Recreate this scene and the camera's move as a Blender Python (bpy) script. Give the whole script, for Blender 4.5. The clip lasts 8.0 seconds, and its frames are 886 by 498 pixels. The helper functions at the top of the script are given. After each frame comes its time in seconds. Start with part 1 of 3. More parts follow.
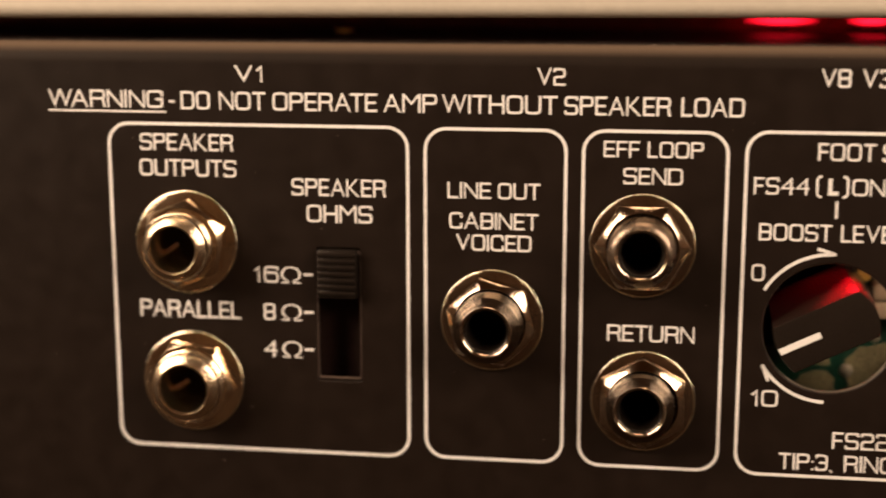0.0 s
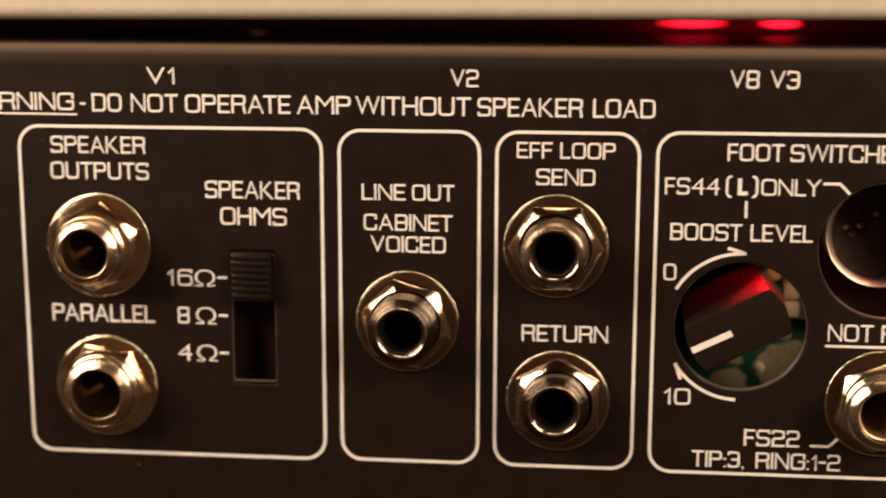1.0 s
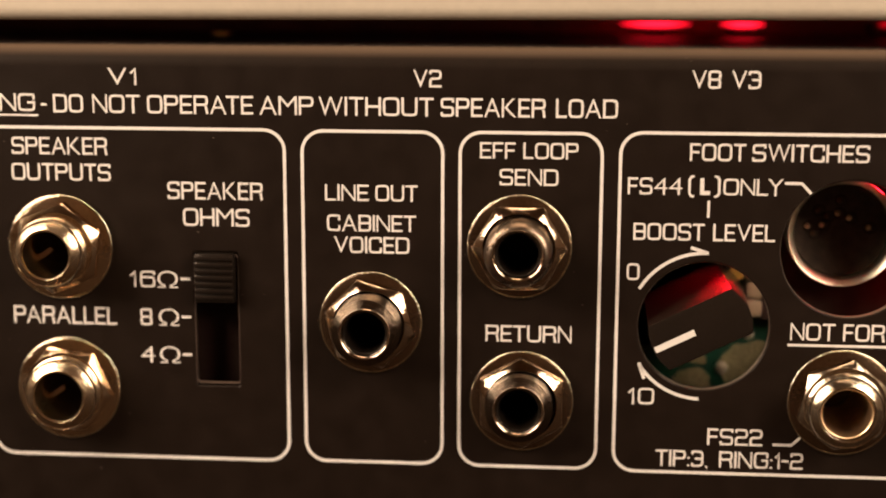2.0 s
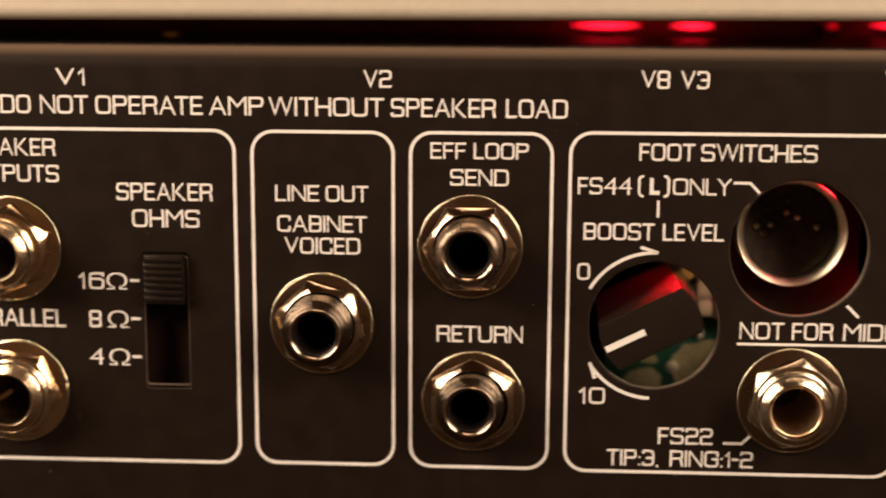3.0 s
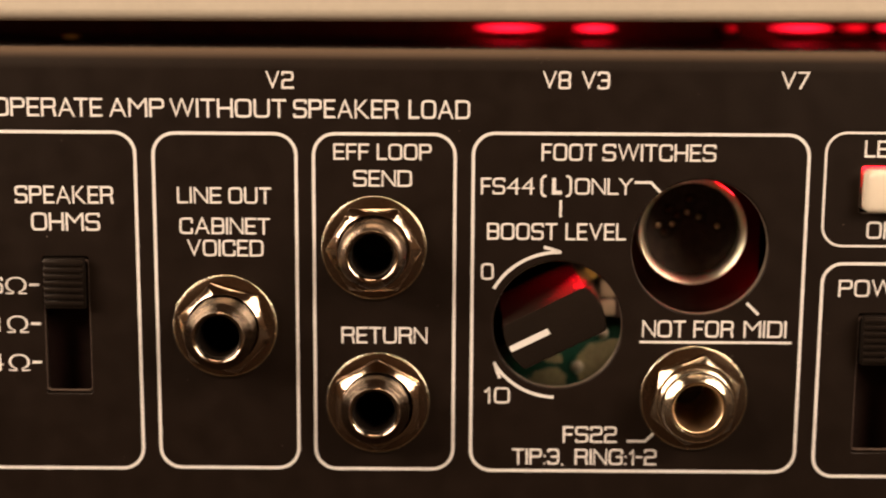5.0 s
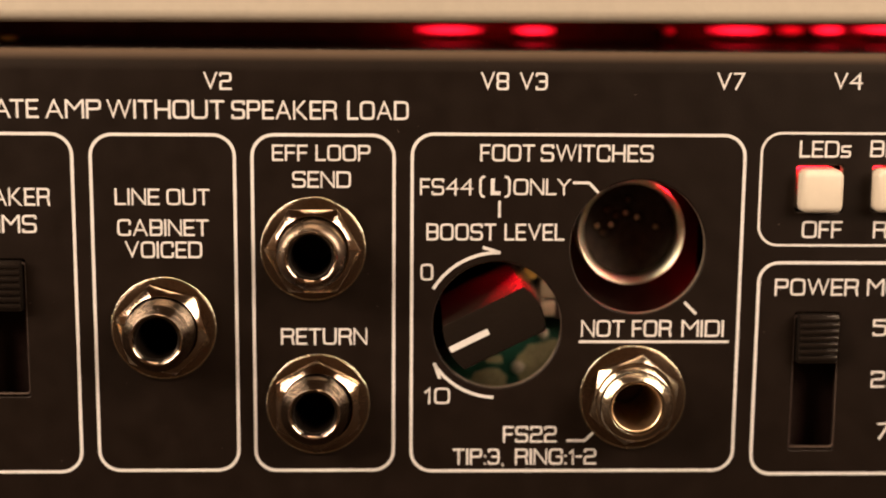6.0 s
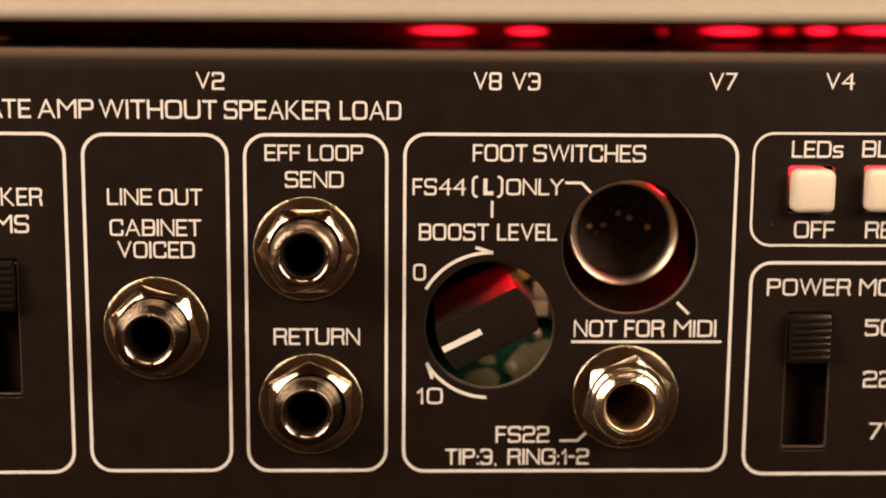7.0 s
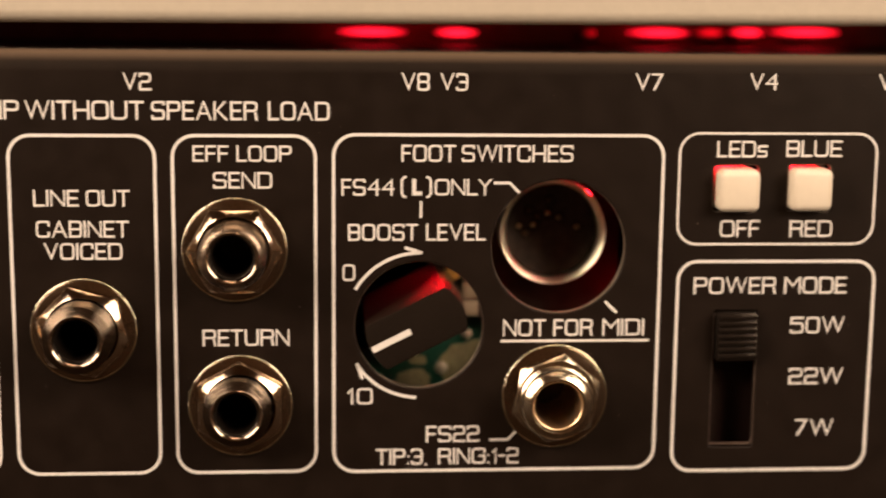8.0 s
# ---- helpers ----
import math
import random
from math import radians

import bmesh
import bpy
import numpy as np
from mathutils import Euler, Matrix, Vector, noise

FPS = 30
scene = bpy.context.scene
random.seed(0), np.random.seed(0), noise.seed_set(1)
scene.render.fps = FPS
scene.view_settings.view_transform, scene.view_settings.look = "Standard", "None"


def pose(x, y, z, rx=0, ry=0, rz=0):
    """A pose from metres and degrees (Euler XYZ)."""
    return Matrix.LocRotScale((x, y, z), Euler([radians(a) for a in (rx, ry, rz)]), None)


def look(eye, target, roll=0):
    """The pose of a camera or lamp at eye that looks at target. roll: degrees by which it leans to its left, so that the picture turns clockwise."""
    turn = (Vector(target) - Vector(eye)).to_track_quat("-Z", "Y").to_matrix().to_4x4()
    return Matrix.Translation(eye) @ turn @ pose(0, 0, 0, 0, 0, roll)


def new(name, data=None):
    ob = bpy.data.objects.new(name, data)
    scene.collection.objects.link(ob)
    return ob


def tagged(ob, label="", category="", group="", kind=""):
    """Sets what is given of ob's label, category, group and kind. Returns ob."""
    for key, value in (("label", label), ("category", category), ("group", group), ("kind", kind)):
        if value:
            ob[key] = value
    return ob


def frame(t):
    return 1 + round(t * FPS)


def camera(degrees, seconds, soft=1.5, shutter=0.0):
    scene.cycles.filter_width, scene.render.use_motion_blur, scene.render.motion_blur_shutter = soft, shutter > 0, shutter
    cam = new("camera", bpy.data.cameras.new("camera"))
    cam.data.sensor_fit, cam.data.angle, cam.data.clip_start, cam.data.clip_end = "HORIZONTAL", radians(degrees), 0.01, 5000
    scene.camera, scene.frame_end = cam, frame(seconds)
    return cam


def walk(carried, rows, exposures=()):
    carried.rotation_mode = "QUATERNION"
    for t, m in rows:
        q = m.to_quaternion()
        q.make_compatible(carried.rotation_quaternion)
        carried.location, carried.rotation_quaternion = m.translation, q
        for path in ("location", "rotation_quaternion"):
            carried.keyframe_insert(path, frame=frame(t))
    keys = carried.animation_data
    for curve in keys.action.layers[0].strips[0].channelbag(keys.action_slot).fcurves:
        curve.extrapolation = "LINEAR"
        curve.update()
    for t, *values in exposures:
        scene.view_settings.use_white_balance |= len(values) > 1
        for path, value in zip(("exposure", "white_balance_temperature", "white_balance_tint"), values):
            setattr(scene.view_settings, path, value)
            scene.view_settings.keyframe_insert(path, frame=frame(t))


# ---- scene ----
# Everything is laid out in millimetres on the plane of the rear panel (y = 0); BASE lifts it above the table.
MM, BASE = 0.001, 80.0

cam = camera(33.09, 8.0, 1.9, 0.7)
PATH = [
    (0.0, 15.12, -220.14, 26.57, 78.791, 0.062, 8.722),
    (0.1, 15.33, -220.20, 26.51, 78.815, 0.042, 8.420),
    (0.2, 15.54, -220.26, 26.46, 78.839, 0.020, 8.103),
    (0.3, 15.72, -220.31, 26.41, 78.860, 0.002, 7.839),
    (0.4, 15.90, -220.36, 26.36, 78.880, -0.015, 7.583),
    (0.5, 16.09, -220.41, 26.31, 78.902, -0.034, 7.302),
    (0.6, 16.32, -220.38, 26.23, 78.929, -0.050, 6.987),
    (0.7, 16.55, -220.35, 26.15, 78.956, -0.067, 6.659),
    (0.8, 16.74, -220.33, 26.08, 78.979, -0.080, 6.393),
    (0.9, 16.92, -220.31, 26.02, 78.999, -0.093, 6.154),
    (1.0, 17.09, -220.29, 25.96, 79.019, -0.105, 5.913),
    (1.1, 17.28, -220.25, 25.87, 79.046, -0.110, 5.691),
    (1.2, 17.45, -220.21, 25.78, 79.071, -0.115, 5.490),
    (1.3, 17.59, -220.18, 25.72, 79.090, -0.119, 5.330),
    (1.4, 17.70, -220.16, 25.66, 79.106, -0.122, 5.198),
    (1.5, 17.79, -220.14, 25.62, 79.119, -0.125, 5.095),
    (1.6, 17.86, -220.14, 25.57, 79.133, -0.131, 5.011),
    (1.7, 17.91, -220.14, 25.53, 79.143, -0.136, 4.947),
    (2.8, 18.97, -220.10, 24.78, 79.349, -0.235, 3.665),
    (2.9, 19.16, -220.09, 24.64, 79.387, -0.253, 3.430),
    (3.0, 19.36, -220.08, 24.50, 79.426, -0.272, 3.188),
    (3.1, 19.56, -220.01, 24.38, 79.457, -0.273, 2.905),
    (3.2, 19.73, -219.95, 24.28, 79.485, -0.274, 2.656),
    (3.3, 19.86, -219.90, 24.20, 79.505, -0.274, 2.477),
    (3.4, 19.95, -219.87, 24.15, 79.520, -0.275, 2.340),
    (3.5, 20.03, -219.84, 24.10, 79.532, -0.275, 2.231),
    (3.6, 20.07, -219.82, 23.96, 79.564, -0.280, 2.162),
    (3.7, 20.10, -219.80, 23.86, 79.587, -0.284, 2.113),
    (3.8, 20.12, -219.79, 23.80, 79.599, -0.286, 2.086),
    (3.9, 20.13, -219.78, 23.77, 79.605, -0.288, 2.072),
    (4.0, 20.13, -219.78, 23.76, 79.608, -0.288, 2.066),
    (4.1, 20.20, -219.83, 23.71, 79.623, -0.296, 1.966),
    (4.2, 20.29, -219.90, 23.65, 79.645, -0.307, 1.824),
    (4.3, 20.41, -219.99, 23.57, 79.671, -0.321, 1.653),
    (4.4, 20.55, -220.10, 23.47, 79.704, -0.337, 1.439),
    (4.5, 20.72, -220.22, 23.36, 79.742, -0.357, 1.191),
    (4.6, 20.90, -220.25, 23.26, 79.777, -0.364, 0.881),
    (4.7, 21.06, -220.27, 23.17, 79.809, -0.371, 0.603),
    (4.8, 21.18, -220.29, 23.10, 79.834, -0.376, 0.383),
    (4.9, 21.30, -220.30, 23.03, 79.857, -0.381, 0.182),
    (5.0, 21.41, -220.32, 22.97, 79.879, -0.386, -0.013),
    (5.1, 21.60, -220.37, 22.88, 79.909, -0.395, -0.214),
    (5.2, 21.81, -220.44, 22.77, 79.943, -0.406, -0.443),
    (6.3, 23.35, -220.88, 22.03, 80.188, -0.482, -2.091),
    (6.4, 23.35, -220.88, 22.02, 80.189, -0.483, -2.100),
    (6.5, 23.36, -220.88, 22.02, 80.190, -0.483, -2.106),
    (6.6, 23.36, -220.89, 21.99, 80.199, -0.485, -2.107),
    (6.7, 23.37, -220.91, 21.93, 80.214, -0.488, -2.109),
    (6.8, 23.39, -220.93, 21.84, 80.239, -0.493, -2.113),
    (6.9, 23.40, -220.96, 21.73, 80.266, -0.499, -2.117),
    (7.0, 23.42, -220.99, 21.63, 80.294, -0.505, -2.121),
    (7.1, 23.45, -221.01, 21.62, 80.299, -0.508, -2.165),
    (7.2, 23.52, -221.07, 21.59, 80.309, -0.516, -2.263),
    (7.3, 23.67, -221.18, 21.54, 80.330, -0.531, -2.466),
    (7.4, 23.87, -221.33, 21.47, 80.359, -0.552, -2.738),
    (7.5, 24.08, -221.48, 21.39, 80.389, -0.574, -3.024),
    (7.6, 24.32, -221.53, 21.33, 80.408, -0.581, -3.279),
    (7.7, 24.57, -221.59, 21.28, 80.428, -0.587, -3.538),
    (7.8, 24.83, -221.65, 21.22, 80.448, -0.595, -3.818),
    (7.9, 25.09, -221.70, 21.16, 80.469, -0.602, -4.094),
    (8.0, 25.34, -221.76, 21.10, 80.489, -0.609, -4.359),
]
walk(cam, [(t, pose(x * MM, y * MM, (z + BASE) * MM, rx, ry, rz)) for t, x, y, z, rx, ry, rz in PATH])
cam.data.dof.use_dof = True
cam.data.dof.focus_distance = 0.222
cam.data.dof.aperture_fstop = 7.5

# ---- light ----
world = bpy.data.worlds.new("room_light")
scene.world = world
world.use_nodes = True
world.node_tree.nodes["Background"].inputs[0].default_value = (1.0, 0.8, 0.6, 1)
world.node_tree.nodes["Background"].inputs[1].default_value = 0.01


def at(x, y, z):
    return Vector((x * MM, y * MM, (z + BASE) * MM))


def area_lamp(name, eye, target, sx, sy, watts, colour):
    d = bpy.data.lights.new(name, "AREA")
    d.shape, d.size, d.size_y, d.energy, d.color = "RECTANGLE", sx * MM, sy * MM, watts, colour
    ob = new(name, d)
    ob.matrix_world = look(at(*eye), at(*target))
    return ob


WARM = (1.0, 0.755, 0.555)


def strip_lamp(name, low, high, target, width, watts, colour):
    """A long soft light from one end to the other, facing the target."""
    a, b = at(*low), at(*high)
    d = bpy.data.lights.new(name, "AREA")
    d.shape, d.size, d.size_y, d.energy, d.color = "RECTANGLE", width * MM, (b - a).length, watts, colour
    ob = new(name, d)
    back = ((a + b) / 2 - at(*target)).normalized()
    up = (b - a - back * (b - a).dot(back)).normalized()
    side = up.cross(back)
    m = Matrix((side, up, back)).transposed().to_4x4()
    m.translation = (a + b) / 2
    ob.matrix_world = m
    return ob


strip_lamp("lamp_light_left", (-465, -175, 70), (-254, -310, 323), (0, 0, -20), 155, 3.45, WARM)
strip_lamp("lamp_light_right", (475, -265, 80), (304, -310, 323), (35, 0, -20), 195, 2.9, WARM)
area_lamp("ceiling_light", (60, -150, 1650), (60, -150, 0), 900, 700, 13.0, (1.0, 0.64, 0.38))
RED = (1.0, 0.004, 0.014)


def led_beam(name, eye, target, milliwatts, degrees):
    d = bpy.data.lights.new(name, "SPOT")
    d.energy, d.color, d.shadow_soft_size, d.spot_size, d.spot_blend = milliwatts * 0.001, RED, 1.0 * MM, radians(degrees), 0.9
    ob = new(name, d)
    ob.matrix_world = look(at(*eye), at(*target))
    return ob


led_beam("led_light", (43.0, 11.0, -14.5), (42.0, -0.3, -22.2), 420, 48)
led_beam("led_light", (39.5, 9.5, -14.0), (38.0, 6.5, -22.0), 13, 96)
led_beam("led_light", (75.0, 10.5, -1.5), (66.9, 9.9, -8.1), 28, 30)
led_beam("led_light", (78.0, 11.5, -28.0), (66.0, 14.2, -24.0), 1.3, 80)
led_beam("led_light", (86.0, 6.0, 3.6), (85.8, 0.5, -5.0), 90, 125)
led_beam("led_light", (98.8, 6.0, 4.0), (98.8, 0.5, -4.0), 70, 90)

# ---- materials ----


def mat(name, colour, rough, metal=0.0, spread=0.12, grain=900.0, bump=0.1, streak=None, coat=0.0, rough_spread=0.08, specular=0.5, turned=0.0, tint=(1, 1, 1)):
    """A surface with variation at two scales, fine relief and uneven gloss."""
    m = bpy.data.materials.new(name)
    m.use_nodes = True
    nt = m.node_tree
    b = nt.nodes["Principled BSDF"]
    b.inputs["Metallic"].default_value = metal
    b.inputs["Coat Weight"].default_value = coat
    b.inputs["Specular IOR Level"].default_value = specular
    b.inputs["Specular Tint"].default_value = (*tint, 1)
    tc = nt.nodes.new("ShaderNodeTexCoord")
    mp = nt.nodes.new("ShaderNodeMapping")
    nt.links.new(tc.outputs["Object"], mp.inputs["Vector"])
    if streak:
        mp.inputs["Scale"].default_value = streak
    big = nt.nodes.new("ShaderNodeTexNoise")
    big.inputs["Scale"].default_value, big.inputs["Detail"].default_value = grain * 0.07, 6
    fine = nt.nodes.new("ShaderNodeTexNoise")
    fine.inputs["Scale"].default_value, fine.inputs["Detail"].default_value = grain, 4
    nt.links.new(mp.outputs["Vector"], big.inputs["Vector"])
    nt.links.new(mp.outputs["Vector"], fine.inputs["Vector"])
    mix = nt.nodes.new("ShaderNodeMath")
    mix.operation = "MULTIPLY_ADD"
    nt.links.new(fine.outputs["Fac"], mix.inputs[0])
    mix.inputs[1].default_value = 0.5
    half = nt.nodes.new("ShaderNodeMath")
    half.operation = "MULTIPLY"
    half.inputs[1].default_value = 0.5
    nt.links.new(big.outputs["Fac"], half.inputs[0])
    nt.links.new(half.outputs[0], mix.inputs[2])
    ramp = nt.nodes.new("ShaderNodeValToRGB")
    ramp.color_ramp.elements[0].position, ramp.color_ramp.elements[1].position = 0.3, 0.7
    ramp.color_ramp.elements[0].color = (*[c * (1 - spread) for c in colour], 1)
    ramp.color_ramp.elements[1].color = (*[min(1, c * (1 + spread)) for c in colour], 1)
    nt.links.new(mix.outputs[0], ramp.inputs[0])
    nt.links.new(ramp.outputs[0], b.inputs["Base Color"])
    rr = nt.nodes.new("ShaderNodeMapRange")
    rr.inputs["To Min"].default_value, rr.inputs["To Max"].default_value = max(0.02, rough - rough_spread), min(1, rough + rough_spread)
    nt.links.new(big.outputs["Fac"], rr.inputs["Value"])
    nt.links.new(rr.outputs[0], b.inputs["Roughness"])
    bp = nt.nodes.new("ShaderNodeBump")
    bp.inputs["Strength"].default_value, bp.inputs["Distance"].default_value = bump, 0.0001
    nt.links.new(fine.outputs["Fac"], bp.inputs["Height"])
    nt.links.new(bp.outputs[0], b.inputs["Normal"])
    if turned:
        # fine concentric marks left by the lathe
        flat = nt.nodes.new("ShaderNodeVectorMath")
        flat.operation = "MULTIPLY"
        flat.inputs[1].default_value = (1, 0, 1)
        nt.links.new(tc.outputs["Object"], flat.inputs[0])
        far = nt.nodes.new("ShaderNodeVectorMath")
        far.operation = "LENGTH"
        nt.links.new(flat.outputs["Vector"], far.inputs[0])
        marks = nt.nodes.new("ShaderNodeTexNoise")
        marks.noise_dimensions = "1D"
        marks.inputs["Scale"].default_value, marks.inputs["Detail"].default_value = 9000, 5
        nt.links.new(far.outputs["Value"], marks.inputs["W"])
        b2 = nt.nodes.new("ShaderNodeBump")
        b2.inputs["Strength"].default_value, b2.inputs["Distance"].default_value = turned, 0.00004
        nt.links.new(marks.outputs["Fac"], b2.inputs["Height"])
        nt.links.new(bp.outputs[0], b2.inputs["Normal"])
        nt.links.new(b2.outputs[0], b.inputs["Normal"])
    return m


def lit(name, colour, strength):
    m = bpy.data.materials.new(name)
    m.use_nodes = True
    b = m.node_tree.nodes["Principled BSDF"]
    b.inputs["Base Color"].default_value = (0.4, 0.02, 0.03, 1)
    b.inputs["Roughness"].default_value = 0.3
    b.inputs["Emission Color"].default_value = (*colour, 1)
    # the die behind the lens is brightest in the middle
    nt = m.node_tree
    tc = nt.nodes.new("ShaderNodeTexCoord")
    mid = nt.nodes.new("ShaderNodeVectorMath")
    mid.operation = "MULTIPLY_ADD"
    mid.inputs[1].default_value, mid.inputs[2].default_value = (2, 0, 2), (-1, 0, -1)
    nt.links.new(tc.outputs["Generated"], mid.inputs[0])
    far = nt.nodes.new("ShaderNodeVectorMath")
    far.operation = "LENGTH"
    nt.links.new(mid.outputs["Vector"], far.inputs[0])
    fall = nt.nodes.new("ShaderNodeMapRange")
    fall.interpolation_type = "SMOOTHSTEP"
    fall.inputs["From Min"].default_value, fall.inputs["From Max"].default_value = 0.25, 1.0
    fall.inputs["To Min"].default_value, fall.inputs["To Max"].default_value = strength, strength * 0.14
    nt.links.new(far.outputs["Value"], fall.inputs["Value"])
    nt.links.new(fall.outputs[0], b.inputs["Emission Strength"])
    return m


black_paint = mat("satin_black_paint", (0.0100, 0.0058, 0.0039), 0.42, spread=0.3, grain=3600, bump=0.22, specular=0.26, tint=(1.0, 0.95, 0.9))
edge_paint = mat("highlight_edge_paint", (0.0100, 0.0058, 0.0039), 0.6, spread=0.3, grain=3600, bump=0.22, specular=0.16, tint=(1.0, 0.9, 0.8))
# pale brown blended in where the fold turns upwards, a painted highlight
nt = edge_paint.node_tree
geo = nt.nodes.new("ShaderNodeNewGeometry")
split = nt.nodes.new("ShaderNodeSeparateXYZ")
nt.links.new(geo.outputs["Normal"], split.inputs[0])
facing_up = nt.nodes.new("ShaderNodeMapRange")
facing_up.interpolation_type = "SMOOTHSTEP"
facing_up.inputs["From Min"].default_value, facing_up.inputs["From Max"].default_value = 0.4, 0.98
nt.links.new(split.outputs["Z"], facing_up.inputs["Value"])
sheen_mix = nt.nodes.new("ShaderNodeMixRGB")
sheen_mix.inputs["Color2"].default_value = (0.12, 0.084, 0.058, 1)
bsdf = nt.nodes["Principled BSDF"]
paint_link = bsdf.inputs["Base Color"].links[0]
nt.links.new(paint_link.from_socket, sheen_mix.inputs["Color1"])
nt.links.new(facing_up.outputs[0], sheen_mix.inputs["Fac"])
nt.links.new(sheen_mix.outputs[0], bsdf.inputs["Base Color"])
dusty_paint = mat("dusty_black_paint", (0.045, 0.031, 0.024), 0.42, spread=0.5, grain=900, bump=0.4, specular=0.45)
white_ink = mat("white_ink", (0.77, 0.75, 0.725), 0.6, spread=0.05, grain=3000, bump=0.15)
nickel = mat("nickel_plate", (0.64, 0.52, 0.4), 0.1, metal=1.0, spread=0.3, grain=2200, bump=0.3, rough_spread=0.07, turned=0.06)
steel = mat("zinc_washer", (0.34, 0.255, 0.18), 0.17, metal=1.0, spread=0.3, grain=2200, bump=0.4, rough_spread=0.07, turned=0.08)
dull_metal = mat("dull_plate", (0.25, 0.195, 0.15), 0.28, metal=1.0, spread=0.35, grain=2200, bump=0.6, turned=0.5)
# brighter metal than the washers, to imitate the glint along their edges
highlight_rim = mat("highlight_rim", (0.85, 0.68, 0.5), 0.16, metal=1.0, spread=0.5, grain=3500, bump=1.0, rough_spread=0.1)
bore_metal = mat("bore_nickel", (0.165, 0.132, 0.102), 0.17, metal=1.0, spread=0.3, grain=2200, bump=0.4, turned=0.8)
slider_plastic = mat("slider_plastic", (0.010, 0.0075, 0.006), 0.22, spread=0.25, grain=2000, bump=0.2, specular=0.6, tint=(1.0, 0.9, 0.8))
phenolic = mat("brown_phenolic", (0.024, 0.012, 0.0095), 0.6, spread=0.3, grain=900, specular=0.2)
insert_plastic = mat("insert_plastic", (0.034, 0.023, 0.018), 0.5, spread=0.85, grain=700, bump=0.5, specular=0.35)
socket_brown = mat("socket_brown", (0.056, 0.033, 0.026), 0.55, spread=0.5, grain=260, bump=0.2, specular=0.25)
copper = mat("contact_bronze", (0.13, 0.07, 0.042), 0.5, metal=0.7, grain=1500)
black_plastic = mat("black_plastic", (0.009, 0.0065, 0.005), 0.38, spread=0.2, grain=2000, bump=0.2, specular=0.22, tint=(1.0, 0.85, 0.7))
knob_plastic = mat("knob_plastic", (0.0135, 0.0098, 0.0076), 0.2, spread=0.15, grain=2400, bump=0.2, specular=0.36, tint=(1.0, 0.85, 0.7))
cap_plastic = mat("ivory_cap_plastic", (0.74, 0.66, 0.54), 0.38, spread=0.03, grain=900, bump=0.04)
ivory_vinyl = mat("ivory_vinyl", (0.51, 0.455, 0.37), 0.5, spread=0.06, grain=700, bump=0.25)
board_green = mat("green_solder_mask", (0.009, 0.065, 0.036), 0.45, spread=0.3, grain=700)
bright_solder = mat("bright_solder", (0.62, 0.55, 0.40), 0.4, metal=0.4, spread=0.3, grain=1200)
solder = mat("tan_solder_pad", (0.29, 0.25, 0.13), 0.6, spread=0.8, grain=2200, bump=0.2)
bright_bushing = mat("bright_bushing", (0.84, 0.67, 0.48), 0.2, metal=1.0, spread=0.25, grain=2200, bump=0.3, turned=0.5)
bright_plate = mat("bright_gold_toned_plate", (0.8, 0.62, 0.435), 0.11, metal=1.0, spread=0.28, grain=2200, bump=0.32, rough_spread=0.06, turned=0.15)
pale_plate = mat("pale_scratched_plate", (0.82, 0.69, 0.55), 0.15, metal=1.0, spread=0.35, grain=2200, bump=0.4, rough_spread=0.09, turned=0.4)
dull_brass = mat("dull_brass", (0.75, 0.55, 0.34), 0.4, metal=1.0, spread=0.25, grain=900, bump=0.2)
bare_edge = mat("bare_cut_steel", (0.22, 0.18, 0.14), 0.5, metal=0.6, spread=0.25, grain=2500, bump=0.2)
# paler brown for the slot rims, a painted bevel highlight
rim_highlight_paint = mat("rim_highlight_paint", (0.10, 0.068, 0.052), 0.5, spread=0.4, grain=2500, bump=0.2)
shell_metal = mat("shell_metal", (0.95, 0.86, 0.68), 0.38, metal=1.0, spread=0.1, grain=900, bump=0.08)
mustard = mat("mustard_component", (0.30, 0.17, 0.03), 0.5, spread=0.15, grain=600)
ceramic = mat("tan_component", (0.36, 0.27, 0.18), 0.5, spread=0.15, grain=600, bump=0.1)
dark_board = mat("dark_interior", (0.16, 0.12, 0.11), 0.6, spread=0.2, grain=300)
wood = mat("dark_table_wood", (0.021, 0.013, 0.008), 0.85, specular=0.06, spread=0.3, grain=120, streak=(1, 14, 14))
plaster = mat("warm_plaster", (0.42, 0.31, 0.22), 0.9, spread=0.08, grain=60)
# red base colour stands in for the haze between the red lights
haze_tinted_board = mat("haze_tinted_board", (0.6, 0.24, 0.23), 0.6, spread=0.25, grain=300)
led_red = lit("red_led_lens", (1.0, 0.006, 0.02), 5.0)
led_dim = lit("dim_red_led_lens", (1.0, 0.004, 0.012), 1.3)
led_faint = lit("faint_red_led_lens", (1.0, 0.004, 0.012), 0.5)
# faint orange emission imitates a heater mirrored in the chassis top
reflection_glow = lit("heater_reflection", (1.0, 0.35, 0.05), 0.035)

# ---- building helpers ----


def mesh_part(name, me, material, parent, label="", smooth=None):
    me.materials.clear()
    me.materials.append(material)
    ob = new(name, me)
    ob.parent = parent
    if smooth is not None:
        me.polygons.foreach_set("use_smooth", [True] * len(me.polygons))
        me.set_sharp_from_angle(angle=radians(smooth))
    if label:
        tagged(ob, label=label)
    return ob


